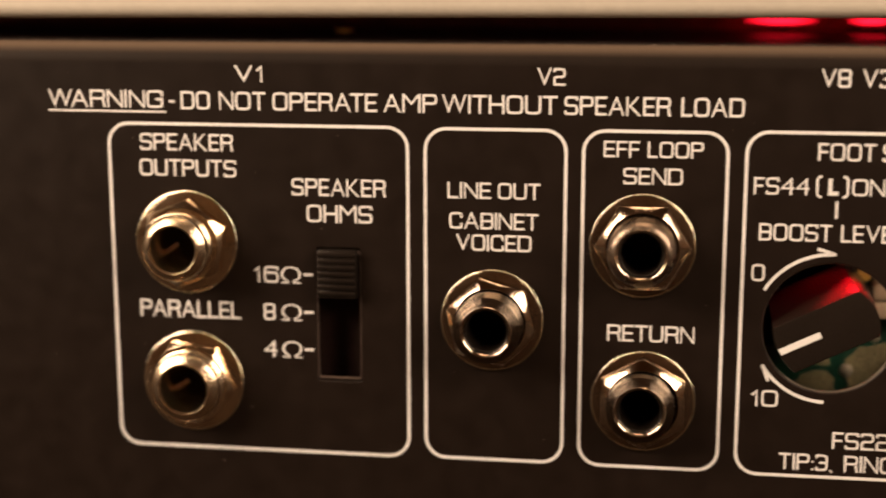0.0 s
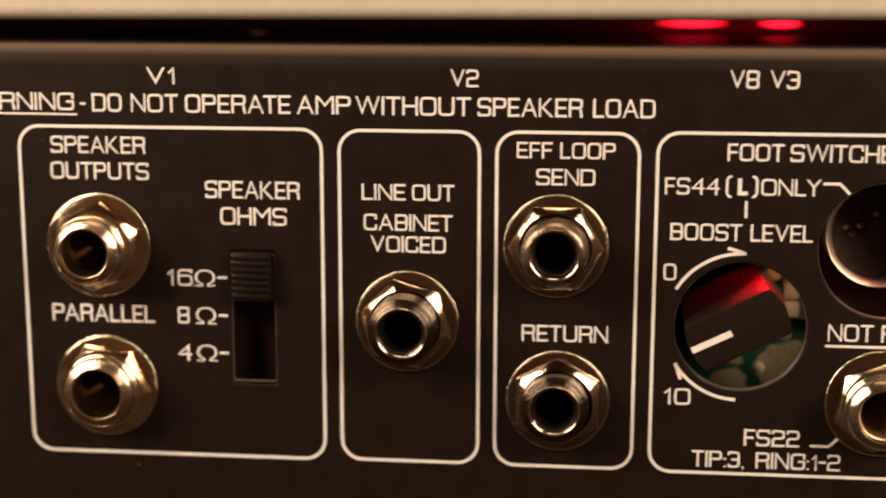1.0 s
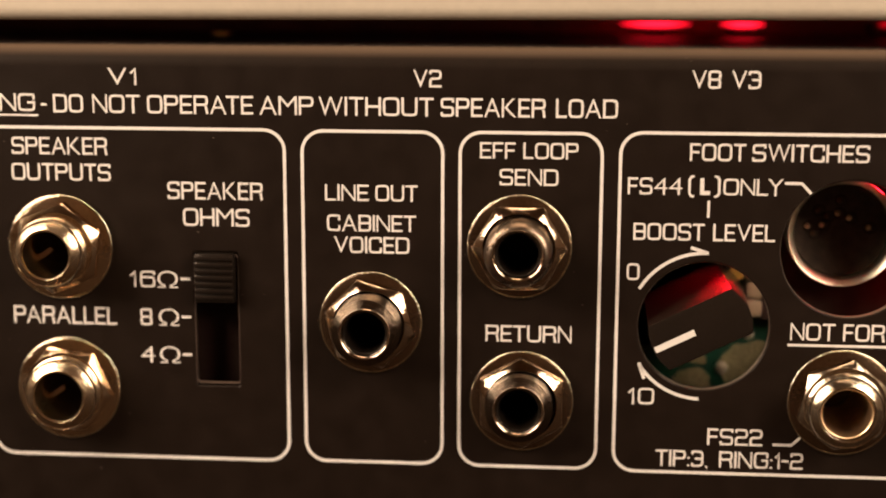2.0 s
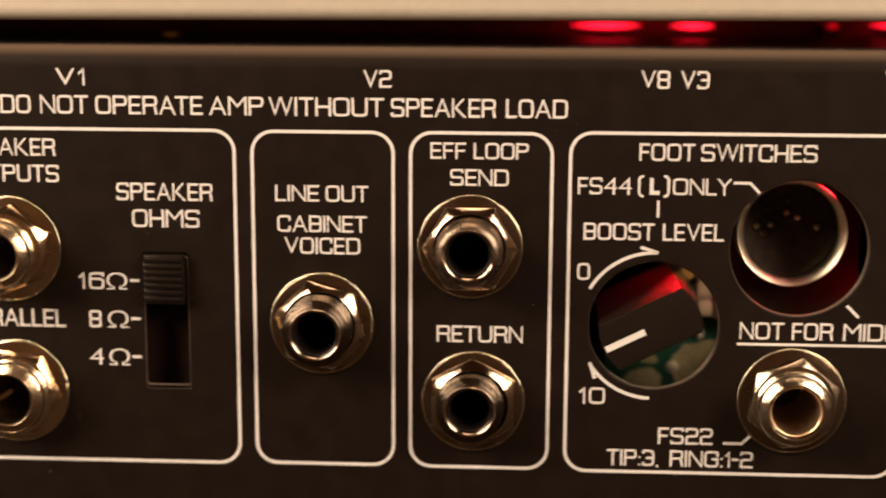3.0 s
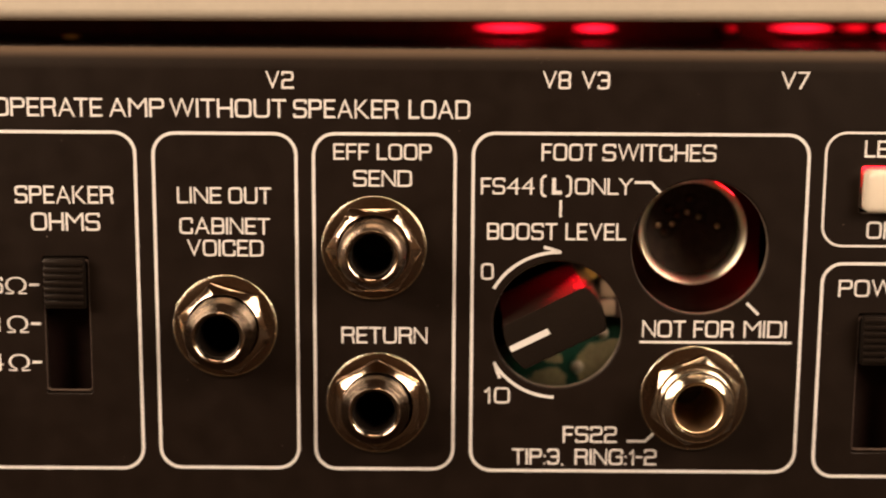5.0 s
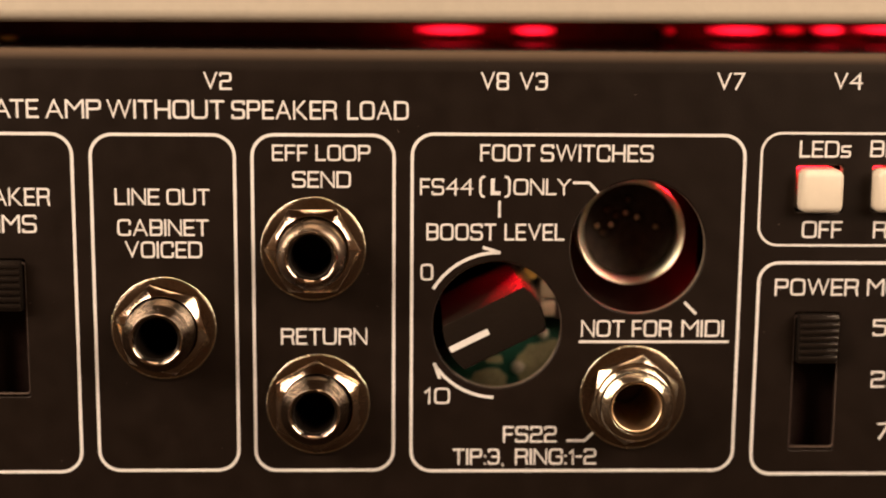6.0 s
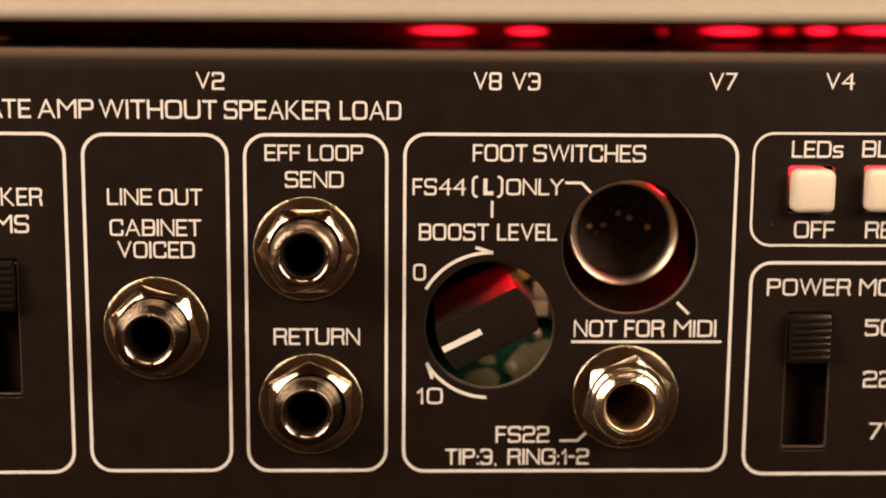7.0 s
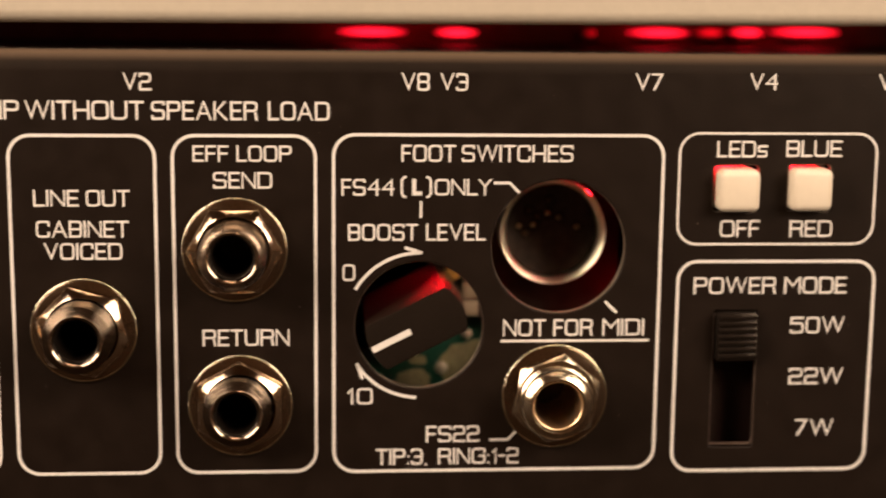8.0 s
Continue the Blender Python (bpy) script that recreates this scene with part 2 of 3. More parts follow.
def part(name, bm, material, parent, label="", smooth=None):
    """Link a bmesh, laid out in millimetres, as one mesh under a thing or under a part."""
    bmesh.ops.recalc_face_normals(bm, faces=bm.faces)
    bmesh.ops.scale(bm, vec=(MM, MM, MM), verts=bm.verts)
    me = bpy.data.meshes.new(name)
    bm.to_mesh(me)
    bm.free()
    return mesh_part(name, me, material, parent, label, smooth)


def thing(name, x, y, z, label, category, group="", kind=""):
    ob = new(name)
    ob.empty_display_size = 0.005
    ob.location = at(x, y, z)
    return tagged(ob, label, category, group, kind)


def box(x0, x1, y0, y1, z0, z1, bevel=0.0, segments=2):
    bm = bmesh.new()
    bmesh.ops.create_cube(bm, size=1)
    for v in bm.verts:
        v.co = Vector(((x0 + x1) / 2 + v.co.x * (x1 - x0), (y0 + y1) / 2 + v.co.y * (y1 - y0), (z0 + z1) / 2 + v.co.z * (z1 - z0)))
    if bevel:
        bmesh.ops.bevel(bm, geom=bm.edges[:], offset=bevel, segments=segments, affect="EDGES", profile=0.5)
    return bm


def lathe(profile, n=64, closed=True):
    """Turn (radius, y) pairs round the y axis."""
    bm = bmesh.new()
    rings = []
    for r, y in profile:
        rings.append([bm.verts.new((r * math.cos(2 * math.pi * k / n), y, r * math.sin(2 * math.pi * k / n))) for k in range(n)])
    pairs = list(zip(rings, rings[1:]))
    if closed:
        pairs.append((rings[-1], rings[0]))
    for a, b in pairs:
        for k in range(n):
            bm.faces.new((a[k], a[(k + 1) % n], b[(k + 1) % n], b[k]))
    return bm


def disc(r, y0, y1, n=48, ease=0.0):
    bm = lathe([(r - ease, y0), (r, y0 + ease), (r, y1)] if ease else [(r, y0), (r, y1)], n, closed=False)
    bmesh.ops.holes_fill(bm, edges=[e for e in bm.edges if e.is_boundary], sides=0)
    return bm


def rounded(x0, x1, z0, z1, r, n=8):
    pts = []
    for cx, cz, a in ((x1 - r, z1 - r, 0), (x0 + r, z1 - r, 90), (x0 + r, z0 + r, 180), (x1 - r, z0 + r, 270)):
        for k in range(n + 1):
            b = radians(a + 90 * k / n)
            pts.append((cx + r * math.cos(b), cz + r * math.sin(b)))
    return pts


def circle(cx, cz, r, n=72):
    return [(cx + r * math.cos(2 * math.pi * k / n), cz + r * math.sin(2 * math.pi * k / n)) for k in range(n)]


UPRIGHT = Matrix.Rotation(radians(90), 4, "X")


def curve_mesh(data):
    ob = new("working_curve", data)
    me = bpy.data.meshes.new_from_object(ob.evaluated_get(bpy.context.evaluated_depsgraph_get()))
    bpy.data.objects.remove(ob)
    bpy.data.curves.remove(data)
    me.transform(UPRIGHT)
    bm = bmesh.new()
    bm.from_mesh(me)
    bmesh.ops.remove_doubles(bm, verts=bm.verts, dist=2e-7)
    bm.to_mesh(me)
    bm.free()
    return me


def plate(loops, y0, y1, bevel=0.0):
    """A flat sheet in the x-z plane from y0 back to y1, outlined by the first loop and pierced by the others."""
    cu = bpy.data.curves.new("plate", "CURVE")
    cu.dimensions, cu.fill_mode = "2D", "BOTH"
    for loop in loops:
        sp = cu.splines.new("POLY")
        sp.points.add(len(loop) - 1)
        for p, (x, z) in zip(sp.points, loop):
            p.co = (x * MM, z * MM, 0, 1)
        sp.use_cyclic_u = True
    cu.extrude = ((y1 - y0) / 2 - bevel) * MM
    cu.bevel_depth, cu.bevel_resolution = bevel * MM, 2
    me = curve_mesh(cu)
    me.transform(Matrix.Translation((0, (y0 + y1) / 2 * MM, 0)))
    return me


def stroke(points, width):
    """The outline of a printed line of that width along the points."""
    left, right = [], []
    n = len(points)
    for k in range(n):
        a, b = Vector(points[max(0, k - 1)]), Vector(points[min(n - 1, k + 1)])
        here = Vector(points[k])
        t = (b - a).normalized()
        nrm = Vector((-t.y, t.x))
        w = width / 2
        if 0 < k < n - 1:
            w /= max(0.5, nrm.dot(Vector((-(here - a).normalized().y, (here - a).normalized().x))))
        left.append(tuple(here + nrm * w))
        right.append(tuple(here - nrm * w))
    return left + right[::-1]


# how wide each character of the squared lettering is for its height
WIDE = {"A": 0.9, "B": 0.76, "C": 0.8, "D": 0.84, "E": 0.66, "F": 0.62, "G": 0.84, "H": 0.8, "I": 0.14, "K": 0.84, "L": 0.62, "M": 0.96, "N": 0.8,
        "O": 0.85, "P": 0.77, "R": 0.79, "S": 0.78, "T": 0.73, "U": 0.82, "V": 0.86, "W": 1.24, "Y": 0.84, "1": 0.34, "s": 0.6, ":": 0.15, ",": 0.17, "-": 0.4,
        "0": 0.76, "2": 0.74, "3": 0.74, "4": 0.8, "5": 0.74, "6": 0.74, "7": 0.7, "8": 0.76}
LOW = {"s": 0.74, ":": 0.6, ",": 0.2, "-": 0.14}
# monoline letters with squared bowls: corners in eighths of the width and the height, o = rounded, b = butting against a stem, * = closed
SQUARED = {
    "O": "00o 80o 88o 08o *", "0": "00o 80o 88o 08o *", "C": "86 88o 08o 00o 80o 82", "G": "86 88o 08o 00o 80o 84 54", "D": "00 80o 88o 08 *",
    "P": "00 08 88o 84o 04b", "R": "00 08 88o 84o 04b | 74b 80", "S": "87 88o 08o 04o 84o 80o 00o 01", "s": "88 08o 04o 84o 80o 00",
    "U": "08 00o 80o 88", "B": "00 08 88o 84 04b | 84b 80o 00b", "E": "88 08 00 80 | 04b 74", "F": "88 08 00 | 04b 74", "L": "08 00 80",
    "T": "08 88 | 48b 40", "H": "08 00 | 88 80 | 04b 84b", "I": "08 00", "1": "26 88 80", "2": "07 08o 88o 84o 04o 00 80", "3": "07 08o 88o 80o 00o 01 | 34 84b",
    "5": "88 08 05 85o 80o 00o 01", "6": "87 88o 08o 00o 80o 85o 05b", "8": "00o 80o 83 74 85 88o 08o 05 14 03 * | 14b 74b",
}
# pairs that are set closer
KERN = {"16": 0.1, "10": 0.08, "WA": -0.17, "AT": -0.12, "PA": -0.06, "LY": -0.1, "AV": -0.12, "ET": -0.02}


def squared_glyph(ch, w, h, t):
    """The strokes of one squared character, w wide and h high, drawn with a pen of width t: quads in the plane, joined where strokes meet."""
    lines, ends = [], []
    for run in SQUARED[ch].split("|"):
        marks = run.split()
        closed = marks[-1] == "*"
        corners = [(Vector((t / 2 + int(k[0]) / 8 * max(0, w - t), t / 2 + int(k[1]) / 8 * (h - t))), k[-1] == "o") for k in marks if k != "*"]
        line, n = [], len(corners)
        for k, (here, soft) in enumerate(corners):
            a, b = corners[k - 1][0], corners[(k + 1) % n][0]
            if not soft:
                line.append(here)
                continue
            r = min(0.27 * h, 0.49 * (a - here).length, 0.49 * (b - here).length)
            p, q = here + (a - here).normalized() * r, here + (b - here).normalized() * r
            # a squarish quarter turn
            for i in range(7):
                f = i / 6
                bend = p.lerp(here, f).lerp(here.lerp(q, f), f)
                line.append(bend.lerp(here, 0.22 * 4 * f * (1 - f)))
        if not closed:
            for k, near, mark in ((0, 1, marks[0]), (-1, -2, marks[-1])):
                if mark[-1] == "b":
                    ends.append(line[k].copy())
                line[k] = line[k] + (line[k] - line[near]).normalized() * (-t / 2 if mark[-1] == "b" else t / 2)
        lines.append((line, closed))
    bm = bmesh.new()
    for line, closed in lines:
        # the stem gets a pair of points on both sides of a stroke that butts against it
        for end in ends:
            for k in range(len(line) if closed else len(line) - 1):
                p, q = line[k], line[(k + 1) % len(line)]
                along = (q - p).normalized()
                f = (end - p).dot(along)
                if t / 2 < f < (q - p).length - t / 2 and (p + along * f - end).length < 0.01:
                    line[k + 1:k + 1] = [p + along * (f - t / 2), p + along * (f + t / 2)]
                    break
        n, pairs = len(line), []
        for k, here in enumerate(line):
            a = (here - line[k - 1]).normalized() if closed or k else (line[1] - here).normalized()
            b = (line[(k + 1) % n] - here).normalized() if closed or k < n - 1 else a
            na, nb = Vector((-a.y, a.x)), Vector((-b.y, b.x))
            m = na + nb
            m *= t / max(0.5, m.dot(na)) / 2
            pairs.append((bm.verts.new((*(here + m), 0)), bm.verts.new((*(here - m), 0))))
        for k in range(n if closed else n - 1):
            j = (k + 1) % n
            bm.faces.new((pairs[k][0], pairs[k][1], pairs[j][1], pairs[j][0]))
    bmesh.ops.remove_doubles(bm, verts=bm.verts, dist=0.045)
    bm.verts.index_update()
    out, faces = [(v.co.x, v.co.y) for v in bm.verts], [tuple(v.index for v in f.verts) for f in bm.faces]
    bm.free()
    return out, faces


def font_glyph(ch, w, h):
    """One character of the built-in font, filling a box w wide and h high."""
    cu = bpy.data.curves.new("lettering", "FONT")
    cu.body, cu.size, cu.offset, cu.extrude, cu.resolution_u = ch, 1.0, -0.009, 0.0, 5
    me = curve_mesh(cu)
    xs, zs = [v.co.x for v in me.vertices], [v.co.z for v in me.vertices]
    sx, sz = w / (max(xs) - min(xs)), h / (max(zs) - min(zs))
    out = [((v.co.x - min(xs)) * sx, (v.co.z - min(zs)) * sz) for v in me.vertices]
    faces = [tuple(p.vertices) for p in me.polygons]
    bpy.data.meshes.remove(me)
    return out, faces


def lettering(text, x0, x1, z0, z1, pen=0.134):
    """Printed characters filling the given box on the panel; pen: the stroke for the height."""
    gap, tall = 0.09, z1 - z0
    wide = [WIDE.get(c, 0.9) for c in text]
    after = [gap + KERN.get(text[k:k + 2], 0) for k in range(len(text) - 1)] + [0]
    unit = (x1 - x0) / (sum(wide) + sum(after))
    verts, faces, x = [], [], x0
    for c, w, space in zip(text, wide, after):
        h = tall * LOW.get(c, 1.0)
        pts, fs = squared_glyph(c, w * unit, h, pen * tall) if c in SQUARED else font_glyph(c, w * unit, h)
        zb = z0 + (tall * 0.43 if c == "-" else -0.12 * tall if c == "," else 0)
        n = len(verts)
        verts += [((x + u) * MM, INK * MM, (zb + v) * MM) for u, v in pts]
        faces += [tuple(n + k for k in f) for f in fs]
        x += (w + space) * unit
    me = bpy.data.meshes.new("printed_word")
    me.from_pydata(verts, [], faces)
    return me


INK = -0.03

# ---- the room ----
table = thing("table", 0, 0, -80, "dark brown matte wooden table under the amplifier", "table")
part("table_top", box(-600, 700, -420, 380, -30, 0, 2), wood, table, smooth=40)
for x in (-570, 620):
    for y in (-390, 300):
        part("leg", box(x, x + 50, y, y + 50, -750, -30, 2), wood, table, smooth=40)
for nm, b in (("wall_north", (-1600, 1700, 1200, 1300, -830, 1700)), ("wall_south", (-1600, 1700, -1800, -1700, -830, 1700)),
              ("wall_west", (-1700, -1600, -1700, 1200, -830, 1700)), ("wall_east", (1700, 1800, -1700, 1200, -830, 1700)),
              ("ceiling", (-1700, 1800, -1800, 1300, 1700, 1800)), ("floor", (-1700, 1800, -1800, 1300, -930, -830))):
    w = part(nm, box(*b), plaster if nm != "floor" else wood, None)
    w.location = at(0, 0, 0)
    tagged(w, kind="structure")

# ---- the amplifier cabinet ----
cabinet = thing("amplifier_cabinet", 0, 0, 0, "amplifier head cabinet covered in ivory vinyl, open at the back", "amplifier cabinet")
X0, X1 = -215.0, 285.0


def sweep_x(section, x0, x1):
    """Extrude a closed (y, z) section along x."""
    bm = bmesh.new()
    a = [bm.verts.new((x0, y, z)) for y, z in section]
    b = [bm.verts.new((x1, y, z)) for y, z in section]
    n = len(section)
    for k in range(n):
        bm.faces.new((a[k], a[(k + 1) % n], b[(k + 1) % n], b[k]))
    bm.faces.new(a[::-1])
    bm.faces.new(b)
    return bm


RAIL_BOTTOM, RAIL_FACE = 17.1, 2.0
rail = sweep_x(rounded(RAIL_FACE, 16, RAIL_BOTTOM, 62, 2.0, 12), X0, X1)
for v in rail.verts:
    v.co.z += 0.0045 * (v.co.x + 20)
part("rear_rail", rail, ivory_vinyl, cabinet, "ivory vinyl covered rail above the rear panel", smooth=40)
for x in (-18.0, 55.7):
    bm = bmesh.new()
    bmesh.ops.create_uvsphere(bm, u_segments=16, v_segments=8, radius=0.55)
    bmesh.ops.translate(bm, verts=bm.verts, vec=(x, RAIL_FACE + 3.2, RAIL_BOTTOM + 0.0045 * (x + 20) + 0.4))
    part("nail_head", bm, nickel, cabinet, "small shiny nail head", smooth=60)
for x0, x1 in ((X0 - 18, X0), (X1, X1 + 18)):
    part("side_panel", box(x0, x1, -8, 220, -80, 150, 3), ivory_vinyl, cabinet, smooth=40)
part("top_panel", box(X0, X1, -6, 220, 132, 150, 2), ivory_vinyl, cabinet, smooth=40)
part("bottom_panel", box(X0, X1, 14, 220, -80, -62.2, 2), ivory_vinyl, cabinet, smooth=40)
part("upper_back_board", box(X0, X1, 3, 13, 62, 132), ivory_vinyl, cabinet)
part("front_board", box(X0, X1, 200, 215, -62, 132), dark_board, cabinet)

# ---- the chassis with its printed rear panel ----
chassis = thing("amplifier_chassis", 0, 0, 0, "satin black steel amplifier chassis with white printed rear panel", "amplifier chassis")
TOP, BEND = 13.3, 3.0
JACKS = {
    "speaker": (-59.1, -17.5), "parallel": (-58.7, -39.9), "line": (-11.1, -28.35),
    "send": (11.4, -16.2), "return": (12.0, -40.15), "foot": (60.1, -39.15),
}
KNOB, DIN = (39.15, -28.0), (60.3, -15.9)
SLOTS = ((-38.45, -31.6, -39.1, -17.9), (84.75, 91.65, -47.75, -25.9))
CAPS = ((84.3, 90.6, -10.3, -3.8), (95.5, 101.8, -10.2, -3.7))
B = 0.22
loops = [[(X0 + 1, -62), (X1 - 1, -62), (X1 - 1, TOP - BEND), (X0 + 1, TOP - BEND)]]
loops += [circle(x, z, 5.2) for x, z in JACKS.values()]
loops += [circle(*KNOB, 9.85 + B), circle(*DIN, 10.3 + B)]
loops += [rounded(x0 - B, x1 + B, z0 - B, z1 + B, 0.6) for x0, x1, z0, z1 in SLOTS]
loops += [rounded(x0 - left - B, x1 + 0.45 + B, z0 - 0.3 - B, z1 + 0.5 + B, 0.8) for (x0, x1, z0, z1), left in zip(CAPS, (0.45, 0.12))]
panel = mesh_part("rear_panel", plate(loops, 0, 1.6, B), black_paint, chassis)
for k, loop in enumerate(loops[7:]):
    cx, cz = sum(p[0] for p in loop) / len(loop), sum(p[1] for p in loop) / len(loop)
    size = max(abs(p[0] - cx) for p in loop)
    outer = [(cx + (x - cx) * (1 - (B - 0.01) / size), cz + (z - cz) * (1 - (B - 0.01) / size)) for x, z in loop]
    inner = [(cx + (x - cx) * (1 - (B + 0.05) / size), cz + (z - cz) * (1 - (B + 0.05) / size)) for x, z in loop]
    if 2 <= k < 4:
        # thin paler ring imitates light caught on the slot's bevel
        mesh_part("highlight_rim", plate([outer, inner], 0.06, 0.45), rim_highlight_paint, panel, "brown ring painted as the highlight on a slot edge")
    else:
        mesh_part("cut_edge", plate([outer, inner], 0.3, 1.5), bare_edge, panel, "bare cut steel edge of an opening")
arc = [(BEND - BEND * math.cos(radians(a)), TOP - BEND + BEND * math.sin(radians(a))) for a in range(0, 91, 6)]
sect = arc + [(BEND + 0.6, TOP), (BEND + 0.6, TOP - 1.6), (BEND, TOP - 1.6), (1.6, TOP - BEND)]
# the highlight along the bend is in this paint's colour
part("folded_edge", sweep_x(sect, X0 + 1, X1 - 1), edge_paint, chassis, "folded black edge with a pale brown highlight painted along its top", smooth=35)
part("chassis_top", box(X0 + 1, X1 - 1, BEND + 0.6, 198, TOP - 1.6, TOP), dusty_paint, chassis, "dusty black steel chassis top")
part("chassis_front", box(X0 + 1, X1 - 1, 196.4, 198, -62, TOP - 1.7), black_paint, chassis)
part("chassis_bottom", box(X0 + 1, X1 - 1, 1.7, 196.3, -62, -60.4), black_paint, chassis)
for x0 in (X0 + 1, X1 - 2.6):
    part("chassis_side", box(x0, x0 + 1.6, 1.7, 196.3, -60.3, TOP - 1.7), black_paint, chassis)

# printed frames
LINE = 0.49
for x0, x1, z0, z1, r, w in ((-71.2, -24.1, -50.95, 0.88, 3.2, LINE), (-21.4, -0.2, -50.75, 0.83, 3.2, LINE), (2.4, 23.45, -50.8, 0.88, 3.2, LINE),
                          (26.15, 76.0, -50.95, 1.1, 3.2, LINE), (78.5, 109.1, -15.5, 1.5, 3.0, 0.36), (78.9, 109.8, -51.55, -18.2, 3.0, LINE)):
    h = w / 2
    mesh_part("printed_frame", plate([rounded(x0 - h, x1 + h, z0 - h, z1 + h, r + h), rounded(x0 + h, x1 - h, z0 + h, z1 - h, r - h)], INK, 0.01), white_ink, chassis)

# printed words, box by box: text, left, right, bottom, top
HEADINGS = (
    ("WARNING", -80.8, -62.2, 3.3, 6.0), ("DO", -59.4, -54.75, 3.15, 5.95), ("NOT", -53.3, -46.0, 3.15, 5.95), ("OPERATE", -44.9, -28.7, 3.15, 5.95),
    ("AMP", -27.75, -19.55, 3.15, 5.95), ("WITHOUT", -18.8, -1.55, 3.15, 5.95), ("SPEAKER", -0.55, 15.0, 3.15, 5.95),
    ("LOAD", 16.5, 25.6, 3.15, 5.95), ("V1", -50.8, -46.4, 7.4, 9.95), ("V2", -4.6, -0.4, 7.45, 10.05), ("V8", 36.2, 40.4, 7.65, 10.3),
    ("V3", 41.95, 46.15, 7.65, 10.3), ("V", 108.7, 110.9, 8.1, 10.6), ("V7", 71.3, 75.6, 7.85, 10.45), ("V4", 88.8, 93.2, 8.05, 10.55),
)
SPEAKER_WORDS = (
    ("SPEAKER", -66.2, -51.3, -3.25, -0.6), ("OUTPUTS", -66.4, -50.9, -7.25, -4.6), ("PARALLEL", -67.2, -50.8, -29.75, -26.95),
    ("SPEAKER", -42.2, -27.5, -9.85, -7.15), ("OHMS", -39.9, -29.6, -13.95, -11.2), ("16", -48.65, -44.55, -23.7, -21.05),
    ("8", -47.1, -45.2, -29.7, -27.0), ("4", -47.2, -45.0, -35.65, -33.0), ("Ω", -44.2, -41.0, -23.7, -21.05), ("Ω", -44.2, -41.0, -29.7, -27.0),
    ("Ω", -44.2, -41.0, -35.65, -33.0),
)
LINE_AND_LOOP_WORDS = (
    ("LINE", -18.0, -11.35, -9.7, -7.2), ("OUT", -10.35, -3.95, -9.7, -7.2), ("CABINET", -17.75, -4.2, -14.35, -11.8),
    ("VOICED", -16.7, -5.2, -17.7, -15.15), ("EFF", 5.35, 10.65, -3.0, -0.55), ("LOOP", 11.8, 19.95, -3.0, -0.55), ("SEND", 8.3, 17.05, -7.0, -4.5),
    ("RETURN", 6.4, 19.45, -31.0, -28.4),
)
FOOT_WORDS = (
    ("FOOT", 36.25, 44.4, -2.95, -0.35), ("SWITCHES", 45.3, 62.2, -2.95, -0.35), ("FS44", 27.3, 35.3, -8.05, -5.5), ("L", 37.9, 39.4, -8.0, -5.5),
    ("ONLY", 41.3, 50.0, -8.0, -5.5), ("BOOST", 28.3, 38.8, -14.9, -12.3), ("LEVEL", 40.05, 49.1, -14.9, -12.3), ("0", 27.45, 29.4, -21.05, -18.45),
    ("10", 28.0, 32.1, -40.3, -37.7), ("NOT", 52.0, 58.6, -29.75, -27.1), ("FOR", 59.75, 65.85, -29.75, -27.1), ("MIDI", 67.35, 73.9, -29.75, -27.1),
    ("FS22", 40.3, 48.6, -46.45, -43.8), ("TIP:3,", 32.6, 40.5, -50.0, -47.4), ("RING:1-2", 42.2, 54.8, -50.0, -47.4),
)
POWER_WORDS = (
    ("LEDs", 84.2, 92.0, -2.15, 0.4), ("BLUE", 94.9, 103.6, -2.05, 0.5), ("OFF", 85.1, 91.3, -14.4, -11.75), ("RED", 96.0, 102.7, -14.4, -11.8),
    ("POWER", 81.4, 94.3, -23.3, -20.65), ("MODE", 95.6, 105.5, -23.3, -20.65), ("50W", 96.85, 105.5, -29.6, -26.95),
    ("22W", 97.0, 105.7, -37.75, -35.1), ("7W", 98.4, 104.6, -46.1, -43.4),
)
for text, x0, x1, z0, z1 in HEADINGS + SPEAKER_WORDS + LINE_AND_LOOP_WORDS + FOOT_WORDS + POWER_WORDS:
    mesh_part("printed_word", lettering(text, x0, x1, z0, z1, 0.24 if text == "L" else 0.134), white_ink, chassis)

# printed leaders, ticks, underlines and the dial's two arrows
RIM = 11.25


def on_dial(deg):
    return (KNOB[0] + RIM * math.cos(radians(deg)), KNOB[1] + RIM * math.sin(radians(deg)))


MARKS = [
    ([(-80.8, 2.75), (-61.8, 2.7)], 0.3), ([(-61.3, 4.35), (-60.4, 4.35)], 0.38),
    ([(-40.6, -22.25), (-39.1, -22.25)], 0.42), ([(-40.6, -28.25), (-39.1, -28.25)], 0.42), ([(-40.6, -34.25), (-39.15, -34.25)], 0.42),
    ([(50.2, -6.1), (52.65, -6.1), (54.1, -7.6)], 0.42), ([(39.25, -8.85), (39.25, -11.4)], 0.4),
    ([(37.05, -5.2), (36.6, -5.32), (36.35, -5.75), (36.35, -7.7), (36.6, -8.15), (37.05, -8.27)], 0.36),
    ([(40.0, -5.2), (40.45, -5.32), (40.7, -5.75), (40.7, -7.7), (40.45, -8.15), (40.0, -8.27)], 0.36),
    ([(67.65, -24.35), (69.5, -26.15)], 0.45), ([(51.65, -30.5), (74.7, -30.5)], 0.4),
    ([(50.15, -46.15), (52.95, -46.15), (54.5, -44.6)], 0.42),
    ([on_dial(a) for a in range(150, 89, -4)], 0.5), ([on_dial(a) for a in range(212, 271, 4)], 0.5),
    ([(36.85, -15.95), (38.2, -16.35), (39.5, -16.8)], 0.5), ([(29.65, -33.8), (30.1, -35.2), (30.5, -36.3)], 0.5),
]
